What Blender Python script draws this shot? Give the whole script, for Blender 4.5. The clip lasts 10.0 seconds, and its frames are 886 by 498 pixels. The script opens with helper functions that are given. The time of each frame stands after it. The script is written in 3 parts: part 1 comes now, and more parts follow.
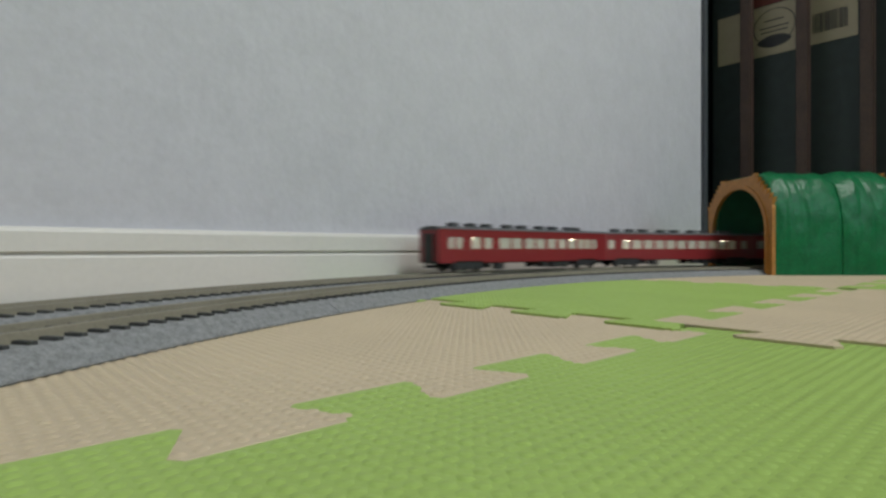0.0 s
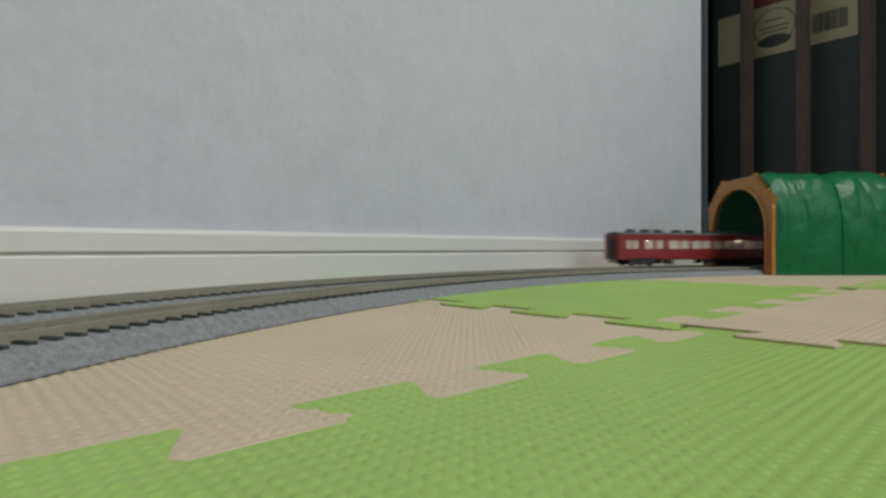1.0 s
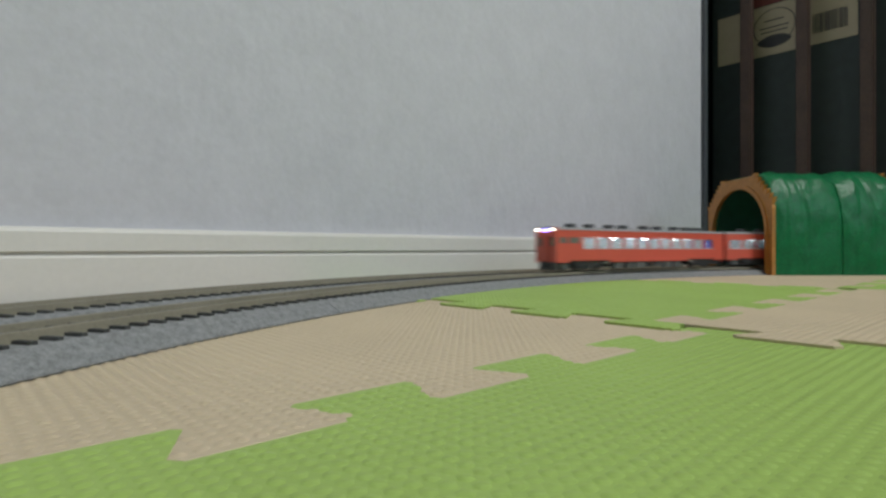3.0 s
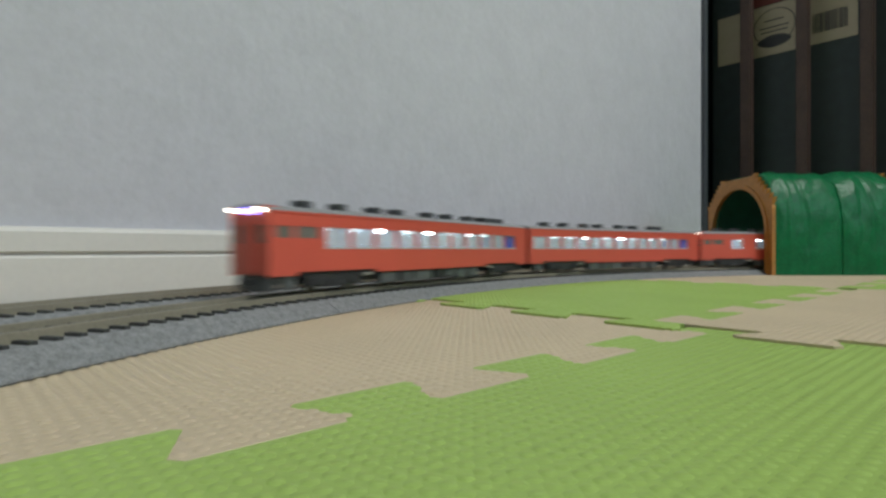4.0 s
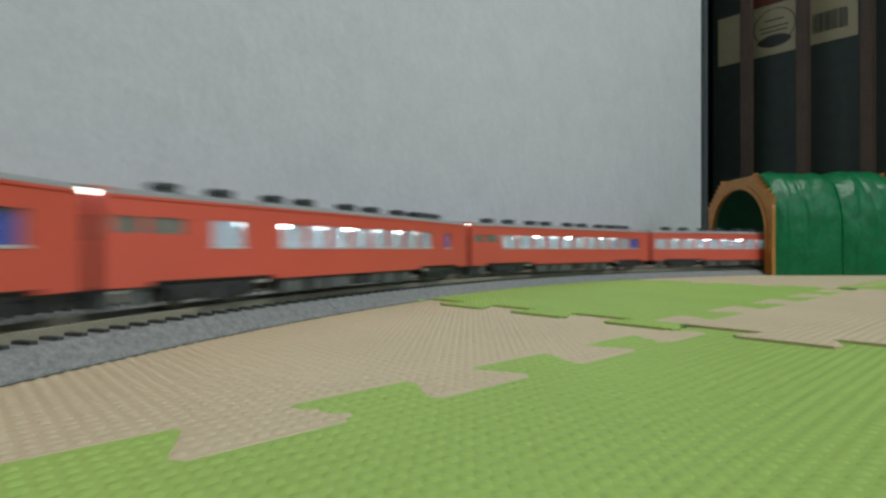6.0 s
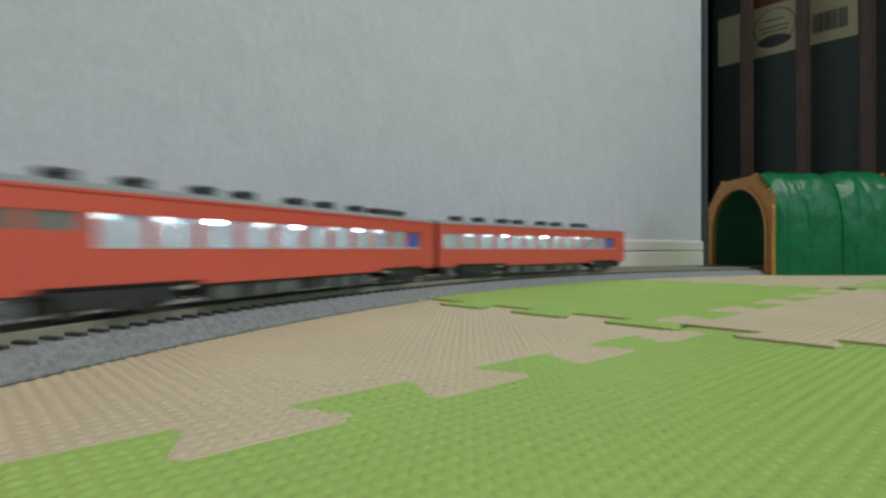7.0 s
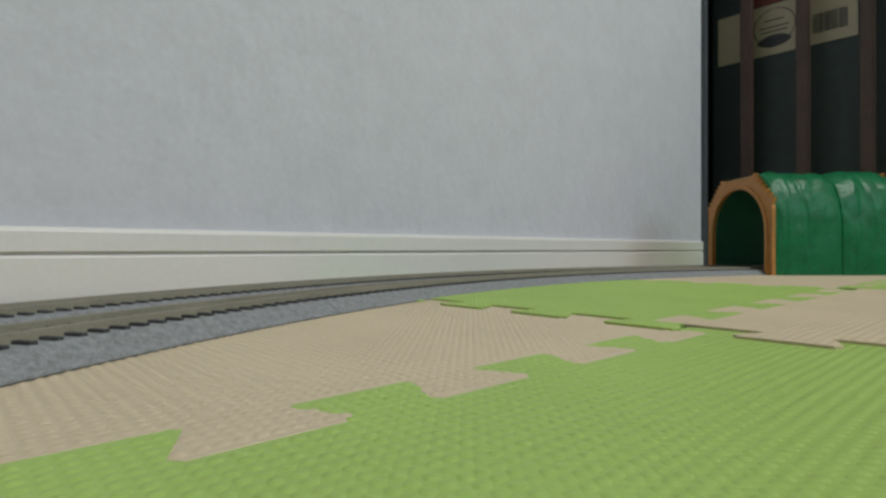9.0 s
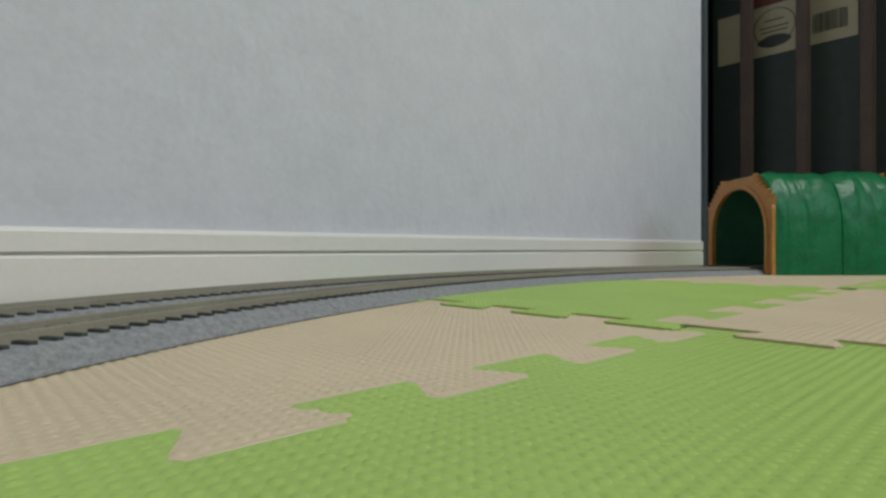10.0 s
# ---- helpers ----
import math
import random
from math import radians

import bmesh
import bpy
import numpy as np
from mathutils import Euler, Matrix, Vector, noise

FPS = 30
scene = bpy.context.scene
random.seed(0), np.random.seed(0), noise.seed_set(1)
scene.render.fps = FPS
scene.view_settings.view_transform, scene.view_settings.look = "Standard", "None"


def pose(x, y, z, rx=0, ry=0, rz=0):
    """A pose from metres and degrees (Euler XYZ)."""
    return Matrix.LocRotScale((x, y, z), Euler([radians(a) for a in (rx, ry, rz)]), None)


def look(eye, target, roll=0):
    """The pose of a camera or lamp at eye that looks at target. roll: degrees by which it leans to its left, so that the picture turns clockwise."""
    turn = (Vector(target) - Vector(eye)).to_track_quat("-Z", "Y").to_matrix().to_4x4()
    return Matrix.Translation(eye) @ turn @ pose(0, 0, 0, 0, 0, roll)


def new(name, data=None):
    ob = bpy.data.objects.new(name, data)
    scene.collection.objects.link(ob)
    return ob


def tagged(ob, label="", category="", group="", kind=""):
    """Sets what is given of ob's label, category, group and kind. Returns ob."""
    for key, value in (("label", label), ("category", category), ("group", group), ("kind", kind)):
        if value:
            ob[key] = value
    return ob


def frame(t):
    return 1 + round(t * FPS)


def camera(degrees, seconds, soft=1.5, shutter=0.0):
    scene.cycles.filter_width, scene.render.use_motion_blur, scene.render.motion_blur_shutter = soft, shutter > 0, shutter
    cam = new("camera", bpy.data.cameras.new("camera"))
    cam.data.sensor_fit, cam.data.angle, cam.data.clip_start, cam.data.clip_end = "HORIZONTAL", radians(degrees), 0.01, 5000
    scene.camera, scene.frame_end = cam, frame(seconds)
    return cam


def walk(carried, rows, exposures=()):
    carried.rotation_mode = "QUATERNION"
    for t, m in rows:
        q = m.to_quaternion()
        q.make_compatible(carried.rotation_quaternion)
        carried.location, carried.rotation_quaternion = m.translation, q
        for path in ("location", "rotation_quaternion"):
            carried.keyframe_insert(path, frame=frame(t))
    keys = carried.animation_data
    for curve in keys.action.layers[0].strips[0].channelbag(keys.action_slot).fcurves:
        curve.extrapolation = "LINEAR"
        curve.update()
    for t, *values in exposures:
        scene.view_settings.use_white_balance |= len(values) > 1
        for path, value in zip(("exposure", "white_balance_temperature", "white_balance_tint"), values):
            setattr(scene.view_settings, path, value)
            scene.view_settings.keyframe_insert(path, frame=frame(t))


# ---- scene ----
U = 0.03            # height of the lens over the mats; the plan below counts in it
ROOM = 42.2         # the room's turn against the camera, degrees

cam = camera(77.4, 10.0, soft=2.75, shutter=0.9)
EYE = look((0, 0, U), (0, 1, U), 0.0)
walk(cam, [(0.0, EYE), (10.0, EYE)],
     exposures=[(0.0, 0.0, 6500, 10), (2.7, 0.0, 6500, 10), (4.0, 0.0, 6450, 8), (4.6, 0.0, 6380, 4), (7.4, 0.0, 6380, 4), (8.0, 0.0, 6430, 6), (8.8, 0.0, 6500, 10), (10.0, 0.02, 6500, 10)])

# ---- light: a ceiling lamp and an added, unseen window in a closed room ----
world = bpy.data.worlds.new("world")
scene.world = world
world.use_nodes = True
world.node_tree.nodes["Background"].inputs[0].default_value = (0.6, 0.7, 0.8, 1)
world.node_tree.nodes["Background"].inputs[1].default_value = 0.05


def room(s, p, z, rz=0):
    """A pose in the room's own axes: s along the papered wall, p towards it."""
    return pose(0, 0, 0, 0, 0, ROOM) @ pose(s * U, p * U, z * U, 0, 0, rz)


lamp_data = bpy.data.lights.new("ceiling_lamp", "AREA")
lamp_data.shape, lamp_data.size, lamp_data.energy = "DISK", 0.55, 38
lamp_data.color = (0.965, 0.962, 0.935)
lamp = new("ceiling_lamp", lamp_data)
lamp.matrix_world = room(18, -42, 74)
# unseen window, added to cool and even out the lamp's light
fill_data = bpy.data.lights.new("unseen_fill_window", "AREA")
fill_data.shape, fill_data.size, fill_data.size_y, fill_data.energy = "RECTANGLE", 1.0, 1.0, 14.5
fill_data.color = (0.60, 0.84, 0.93)
fill_lamp = new("unseen_fill_window", fill_data)
fill_lamp.matrix_world = room(8, -84.5, 46) @ pose(0, 0, 0, 90, 0, 0)


# ---- materials ----
def material(name, color, rough=0.6, metal=0.0, tone=0.12, scale=60.0, fine=900.0, bump=0.15, depth=0.0004, coat=0.0, spec=0.5, random_tone=0.0):
    m = bpy.data.materials.new(name)
    m.use_nodes = True
    n, l = m.node_tree.nodes, m.node_tree.links
    b = n["Principled BSDF"]
    b.inputs["Roughness"].default_value, b.inputs["Metallic"].default_value = rough, metal
    b.inputs["Coat Weight"].default_value = coat
    b.inputs["Specular IOR Level"].default_value = spec
    tc = n.new("ShaderNodeTexCoord")
    big, small = n.new("ShaderNodeTexNoise"), n.new("ShaderNodeTexNoise")
    big.inputs["Scale"].default_value, small.inputs["Scale"].default_value = scale, fine
    big.inputs["Detail"].default_value, small.inputs["Detail"].default_value = 4, 3
    l.new(tc.outputs["Object"], big.inputs["Vector"])
    l.new(tc.outputs["Object"], small.inputs["Vector"])
    mix = n.new("ShaderNodeMix")
    mix.data_type = "RGBA"
    c = Vector(color[:3])
    mix.inputs["A"].default_value = (*(c * (1 - tone)), 1)
    mix.inputs["B"].default_value = (*(c * (1 + tone)), 1)
    add = n.new("ShaderNodeMath")
    add.operation = "ADD"
    half = n.new("ShaderNodeMath")
    half.operation = "MULTIPLY"
    half.inputs[1].default_value = 0.5
    l.new(big.outputs["Fac"], add.inputs[0])
    l.new(small.outputs["Fac"], add.inputs[1])
    l.new(add.outputs[0], half.inputs[0])
    ramp = n.new("ShaderNodeMapRange")
    ramp.inputs["From Min"].default_value, ramp.inputs["From Max"].default_value = 0.35, 0.65
    l.new(half.outputs[0], ramp.inputs["Value"])
    l.new(ramp.outputs[0], mix.inputs["Factor"])
    out = mix.outputs["Result"]
    if random_tone:
        info, hsv = n.new("ShaderNodeObjectInfo"), n.new("ShaderNodeHueSaturation")
        rng = n.new("ShaderNodeMapRange")
        rng.inputs["To Min"].default_value, rng.inputs["To Max"].default_value = 1 - random_tone, 1 + random_tone
        l.new(info.outputs["Random"], rng.inputs["Value"])
        l.new(rng.outputs[0], hsv.inputs["Value"])
        l.new(out, hsv.inputs["Color"])
        out = hsv.outputs["Color"]
    l.new(out, b.inputs["Base Color"])
    if bump:
        bp = n.new("ShaderNodeBump")
        bp.inputs["Strength"].default_value, bp.inputs["Distance"].default_value = bump, depth
        l.new(half.outputs[0], bp.inputs["Height"])
        l.new(bp.outputs["Normal"], b.inputs["Normal"])
    return m


def glowing(name, color, strength):
    m = bpy.data.materials.new(name)
    m.use_nodes = True
    b = m.node_tree.nodes["Principled BSDF"]
    b.inputs["Base Color"].default_value = (*color, 1)
    b.inputs["Emission Color"].default_value = (*color, 1)
    b.inputs["Emission Strength"].default_value = strength
    return m


def pane_glass(name, veil, share):
    """Thin plastic glazing: mostly clear, with a faint milky veil and gloss."""
    m = bpy.data.materials.new(name)
    m.use_nodes = True
    n, l = m.node_tree.nodes, m.node_tree.links
    n.remove(n["Principled BSDF"])
    clear, milk, gloss = n.new("ShaderNodeBsdfTransparent"), n.new("ShaderNodeBsdfDiffuse"), n.new("ShaderNodeBsdfGlossy")
    milk.inputs["Color"].default_value = (*veil, 1)
    gloss.inputs["Roughness"].default_value = 0.08
    a, b = n.new("ShaderNodeMixShader"), n.new("ShaderNodeMixShader")
    a.inputs[0].default_value, b.inputs[0].default_value = share, 0.07
    l.new(clear.outputs[0], a.inputs[1])
    l.new(milk.outputs[0], a.inputs[2])
    l.new(a.outputs[0], b.inputs[1])
    l.new(gloss.outputs[0], b.inputs[2])
    l.new(b.outputs[0], n["Material Output"].inputs[0])
    return m


def mat_foam(name, color):
    """Closed-cell foam: a soft satin skin with faint mottling and fine grain."""
    return material(name, color, rough=0.5, tone=0.07, scale=18, fine=700, bump=0.25, depth=0.0002, spec=0.35)


def wallpaper(name, color):
    """Pressed vinyl paper: a crumpled plaster relief with short scratches, faintly mottled."""
    m = material(name, color, 0.8, tone=0.045, scale=34, fine=240, bump=0.0, spec=0.3)
    n, l = m.node_tree.nodes, m.node_tree.links
    tc = n.new("ShaderNodeTexCoord")
    lean = n.new("ShaderNodeMapping")
    lean.inputs["Rotation"].default_value = (0, math.radians(32), 0)
    lean.inputs["Scale"].default_value = (1.0, 1.0, 0.45)
    l.new(tc.outputs["Object"], lean.inputs["Vector"])
    crumple, broad = n.new("ShaderNodeTexNoise"), n.new("ShaderNodeTexNoise")
    crumple.noise_type = "RIDGED_MULTIFRACTAL"
    crumple.inputs["Scale"].default_value, crumple.inputs["Detail"].default_value = 85, 4
    broad.inputs["Scale"].default_value, broad.inputs["Detail"].default_value = 55, 3
    l.new(lean.outputs[0], crumple.inputs["Vector"])
    l.new(tc.outputs["Object"], broad.inputs["Vector"])
    first, second = n.new("ShaderNodeBump"), n.new("ShaderNodeBump")
    first.inputs["Strength"].default_value, first.inputs["Distance"].default_value = 0.35, 0.003
    second.inputs["Strength"].default_value, second.inputs["Distance"].default_value = 0.24, 0.0014
    l.new(broad.outputs["Fac"], first.inputs["Height"])
    l.new(crumple.outputs["Fac"], second.inputs["Height"])
    l.new(first.outputs["Normal"], second.inputs["Normal"])
    l.new(second.outputs["Normal"], n["Principled BSDF"].inputs["Normal"])
    return m


WEAVE = 0.00313
M_PAPER = wallpaper("wallpaper", (0.575, 0.57, 0.618))
M_BASE = material("cream_trim", (0.71, 0.685, 0.645), 0.45, tone=0.03, scale=12, fine=300, bump=0.03)
M_FLOOR = material("floor_wood", (0.35, 0.24, 0.14), 0.4, tone=0.15, scale=6, fine=80)
M_CEIL = material("ceiling_paint", (0.78, 0.78, 0.77), 0.9, tone=0.03)
M_GREEN = mat_foam("green_foam", (0.33, 0.47, 0.113))
M_BEIGE = mat_foam("beige_foam", (0.57, 0.465, 0.318))
M_BALLAST = material("ballast", (0.222, 0.228, 0.230), 0.85, tone=0.32, scale=420, fine=1600, bump=0.6, depth=0.0006)
M_SLEEPER = material("sleeper_brown", (0.062, 0.064, 0.062), 0.7, tone=0.2, random_tone=0.2)
M_RAIL = material("rail_brown", (0.245, 0.222, 0.165), 0.6, metal=0.0, tone=0.15)
# head darker than the sides, so that the two rails read apart
M_RAILTOP = material("rail_head", (0.13, 0.125, 0.11), 0.45, metal=0.3, tone=0.1)
M_TUNNEL = material("green_plastic", (0.002, 0.128, 0.042), 0.36, spec=0.32, tone=0.25, scale=70, fine=380, bump=0.42, depth=0.002)
M_PORTAL = material("orange_plastic", (0.45, 0.20, 0.04), 0.45, tone=0.2, scale=120, fine=800, bump=0.25, depth=0.0006)
M_INSIDE = material("tunnel_inside", (0.012, 0.11, 0.06), 0.6, tone=0.2)
M_SLAT = material("stained_slat", (0.050, 0.028, 0.021), 0.5, tone=0.3, scale=25, fine=300)
M_BLACK = material("black_card", (0.021, 0.033, 0.034), 0.6, tone=0.2)
M_LABEL = material("label_card", (0.35, 0.30, 0.215), 0.6, tone=0.06)
M_INK = material("label_ink", (0.03, 0.03, 0.035), 0.6, tone=0.1)
M_INKRED = material("label_red", (0.13, 0.024, 0.02), 0.6, tone=0.1)
M_EDGE = material("grey_edge", (0.10, 0.11, 0.125), 0.4, metal=0.3, tone=0.1)
M_RED = material("vermilion_paint", (0.63, 0.105, 0.070), 0.38, tone=0.05, scale=40, bump=0.02)
M_MAROON = material("dark_red_paint", (0.25, 0.022, 0.026), 0.4, tone=0.06, scale=40, bump=0.02)
M_ROOF = material("grey_roof", (0.27, 0.27, 0.27), 0.65, tone=0.12, scale=90)
M_ROOFDARK = material("dark_roof", (0.09, 0.09, 0.095), 0.65, tone=0.12, scale=90)
M_VENT = material("dark_vent", (0.095, 0.10, 0.11), 0.6, tone=0.15)
M_UNDER = material("black_underframe", (0.032, 0.034, 0.036), 0.6, tone=0.25)
M_UNDERGREY = material("grey_equipment", (0.105, 0.115, 0.115), 0.6, tone=0.2)
M_WHEEL = material("wheel_metal", (0.12, 0.12, 0.12), 0.35, metal=0.8)
M_INTERIOR = material("pale_interior", (0.56, 0.60, 0.68), 0.6, tone=0.05)
M_SEAT = material("blue_seat", (0.012, 0.05, 0.50), 0.7, tone=0.1)
M_GLASS = pane_glass("clear_pane", (0.80, 0.87, 0.97), 0.28)
M_GLASSCLEAR = pane_glass("bare_pane", (0.6, 0.7, 0.9), 0.05)
M_GLASSWARM = pane_glass("warm_pane", (0.85, 0.80, 0.68), 0.45)
M_DARKGLASS = pane_glass("cab_pane", (0.21, 0.20, 0.17), 0.68)
M_SILL = material("silver_sash", (0.62, 0.65, 0.68), 0.4, metal=0.3, tone=0.06)
M_STEP = material("pale_step", (0.42, 0.41, 0.36), 0.6, tone=0.08)
M_LED = glowing("led_white", (0.85, 0.95, 1.0), 24)
M_LEDDIM = glowing("led_dim", (0.85, 0.97, 1.0), 8)
M_LEDLOW = glowing("led_low", (0.8, 0.97, 1.0), 3.5)
M_LEDWARM = glowing("led_warm", (1.0, 0.85, 0.6), 14)
M_HEAD = glowing("headlight", (1.0, 0.92, 0.78), 8)
M_HEADBLUE = glowing("sign_light", (0.30, 0.26, 1.0), 4.5)


# ---- mesh helpers ----
def part(name, bm, mats, parent=None, label="", m=None, smooth=False):
    me = bpy.data.meshes.new(name)
    bmesh.ops.recalc_face_normals(bm, faces=bm.faces)
    if smooth:
        for f in bm.faces:
            f.smooth = True
    bm.to_mesh(me)
    bm.free()
    for x in (mats if isinstance(mats, (list, tuple)) else [mats]):
        me.materials.append(x)
    ob = new(name, me)
    if parent:
        ob.parent = parent
    if m is not None:
        ob.matrix_basis = m
    return tagged(ob, label)


def box(bm, x0, x1, y0, y1, z0, z1, bevel=0.0, index=0):
    r = bmesh.ops.create_cube(bm, size=1)
    for v in r["verts"]:
        v.co = Vector(((x0 + x1) / 2 + v.co.x * (x1 - x0), (y0 + y1) / 2 + v.co.y * (y1 - y0), (z0 + z1) / 2 + v.co.z * (z1 - z0)))
    faces = {f for v in r["verts"] for f in v.link_faces}
    for f in faces:
        f.material_index = index
    if bevel:
        edges = {e for v in r["verts"] for e in v.link_edges}
        bmesh.ops.bevel(bm, geom=list(edges), offset=bevel, segments=2, affect="EDGES")
    return bm


def boxed(*a, **k):
    return box(bmesh.new(), *a, **k)


def disc(bm, c, axis, r, length, n=16):
    d = bmesh.ops.create_cone(bm, cap_ends=True, segments=n, radius1=r, radius2=r, depth=length)
    q = Vector(axis).to_track_quat("Z", "Y").to_matrix()
    for v in d["verts"]:
        v.co = q @ v.co + Vector(c)
    return bm


def prism(points, axis_from, axis_to, place):
    """A closed outline (a, b) drawn out along a third axis; place(a, b, c) gives the point."""
    bm = bmesh.new()
    lo = [bm.verts.new(place(a, b, axis_from)) for a, b in points]
    hi = [bm.verts.new(place(a, b, axis_to)) for a, b in points]
    n = len(points)
    bm.faces.new(lo)
    bm.faces.new(hi[::-1])
    for i in range(n):
        bm.faces.new((lo[i], hi[i], hi[(i + 1) % n], lo[(i + 1) % n]))
    return bm


# ---- the room ----
S0, S1, P0, P1 = -95, 48, -84, 13.18      # room limits; P1 is the face of the baseboard
WALL_END = 31.7                            # outer corner of the papered wall
FLOOR_Z = -0.010
TOP = 78 * U


def structure(name, bm, mat, m=None, label=""):
    ob = part(name, bm, mat, label=label)
    ob.matrix_basis = room(0, 0, 0) if m is None else m
    return tagged(ob, kind="structure")


structure("floor", boxed(S0 * U - 0.1, (S1 + 6) * U, P0 * U - 0.1, 30 * U, FLOOR_Z - 0.05, FLOOR_Z), M_FLOOR, label="brown wooden floor under the foam mats")
FACE = P1 * U + 0.007
wall_bm = boxed(S0 * U, WALL_END * U + 0.010, FACE, FACE + 0.12, FLOOR_Z, TOP, bevel=0.003)
structure("wall_north", wall_bm, M_PAPER, label="pale blue-grey textured wallpaper on a wall")
structure("wall_west", boxed(S0 * U - 0.1, S0 * U, P0 * U, FACE + 0.12, FLOOR_Z, TOP), M_PAPER)
# opening out of view, cut only for the added window lamp
south = bmesh.new()
for a, b, c, d in ((S0 - 3, -9, 0, 78), (25, S1 + 6, 0, 78), (-9, 25, 0, 29), (-9, 25, 63, 78)):
    box(south, a * U, b * U, P0 * U - 0.1, P0 * U, FLOOR_Z + c * U, FLOOR_Z + d * U)
structure("wall_south", south, M_PAPER)
structure("wall_east", boxed(S1 * U, S1 * U + 0.1, P0 * U, 30 * U, FLOOR_Z, TOP), M_PAPER)
structure("wall_recess", boxed(WALL_END * U - 0.1, S1 * U, 27 * U, 27 * U + 0.1, FLOOR_Z, TOP), M_PAPER)
structure("ceiling", boxed(S0 * U - 0.1, (S1 + 6) * U, P0 * U - 0.1, 30 * U + 0.1, TOP, TOP + 0.1), M_CEIL)


def baseboard():
    """Skirting with a rounded top and one groove, its face towards the mats."""
    f, top, g = P1 * U, 1.44 * U, 0.905 * U
    pts = [(f + 0.0068, FLOOR_Z), (f, FLOOR_Z), (f, g - 0.0024), (f + 0.0005, g - 0.0014), (f + 0.0016, g - 0.0009), (f + 0.0030, g - 0.0008), (f + 0.0030, g + 0.0009),
           (f + 0.0004, g + 0.0011), (f, g + 0.0016), (f, top - 0.003), (f + 0.0008, top - 0.001), (f + 0.0025, top), (f + 0.0068, top)]
    bm = prism(pts, S0 * U, WALL_END * U, lambda a, b, c: Vector((c, a, b)))
    # grey strip added to stand for the wall's blurred edge
    structure("corner_edge_strip", boxed(WALL_END * U + 0.0115, WALL_END * U + 0.028, FACE - 0.003, FACE + 0.03, FLOOR_Z, TOP, bevel=0.002), M_EDGE, label="grey strip at the wall's corner, for its blurred edge")
    return structure("baseboard", bm, M_BASE, label="cream baseboard with a groove along the wall")


baseboard()

# ---- jigsaw foam mats ----
TILE, PITCH, SEAM_S, SEAM_P = 9.9, 1.65, 6.85, 3.02
DEEP, TIP, NECK = 0.27, 0.52, 0.32
COARSE, SLIP = 1.95, 0.34           # the mats towards the rack: coarser teeth on their long seam, pushed towards the wall


def seam(lo, hi, centre, pitch=PITCH):
    """Dovetail teeth along a seam from lo to hi: (along, across), tips at +DEEP."""
    pts = []
    grow = pitch / PITCH
    k = math.ceil((lo - centre) / pitch)
    while centre + k * pitch < hi:
        c = centre + k * pitch
        for a, b in ((-NECK - 0.05, -DEEP), (-NECK, -DEEP + 0.05), (-TIP, DEEP - 0.08), (-TIP + 0.06, DEEP), (TIP - 0.06, DEEP), (TIP, DEEP - 0.08), (NECK, -DEEP + 0.05), (NECK + 0.05, -DEEP)):
            pts.append((c + a * grow, b))
        k += 1
    return pts


def emboss(outline, top, mat, parent):
    """Low rounded studs in a square lattice over a mat's face."""
    n = int(TILE * U / 2 / WEAVE) + 6
    gx, gy = np.meshgrid(np.arange(-n, n + 1), np.arange(-n, n + 1))
    c = np.stack([gx.ravel(), gy.ravel()], 1) * WEAVE
    a, b = outline, np.roll(outline, -1, 0)
    inside = np.zeros(len(c), bool)
    near = np.full(len(c), 1e9)
    for p, q in zip(a, b):
        cross = (p[1] > c[:, 1]) != (q[1] > c[:, 1])
        with np.errstate(divide="ignore", invalid="ignore"):
            inside ^= cross & (c[:, 0] < (q[0] - p[0]) * (c[:, 1] - p[1]) / (q[1] - p[1]) + p[0])
        d = q - p
        t = np.clip(((c - p) @ d) / max(d @ d, 1e-12), 0, 1)
        near = np.minimum(near, np.hypot(*(c - p - t[:, None] * d).T))
    c = c[inside & (near > 0.0002)]
    rng = np.random.RandomState(3)
    c = c + rng.uniform(-0.00008, 0.00008, c.shape)
    ang = np.arange(6) * math.pi / 3
    ring = np.stack([np.cos(ang), np.sin(ang)], 1)
    stud = np.concatenate([np.c_[ring * STUD * f, np.full(6, z)] for f, z in ((1.0, -0.00008), (0.6, STUD_H * 0.72))] + [np.array([[0, 0, STUD_H]])])
    v = np.repeat(stud[None], len(c), 0)
    v[:, :, 2] *= rng.uniform(0.8, 1.2, len(c))[:, None]
    v[:, :, :2] += c[:, None]
    v[:, :, 2] += top
    faces = [(k, (k + 1) % 6, 6 + (k + 1) % 6, 6 + k) for k in range(6)]
    tri = [(6 + k, 6 + (k + 1) % 6, 12) for k in range(6)]
    quads = (np.array(faces)[None] + 13 * np.arange(len(c))[:, None, None]).reshape(-1, 4)
    tris = (np.array(tri)[None] + 13 * np.arange(len(c))[:, None, None]).reshape(-1, 3)
    me = bpy.data.meshes.new("embossing")
    me.from_pydata(v.reshape(-1, 3).tolist(), [], quads.tolist() + tris.tolist())
    me.polygons.foreach_set("use_smooth", [True] * len(me.polygons))
    me.materials.append(mat)
    ob = new("embossing", me)
    ob.parent = parent
    return ob


STUD, STUD_H = 0.00160, 0.00031


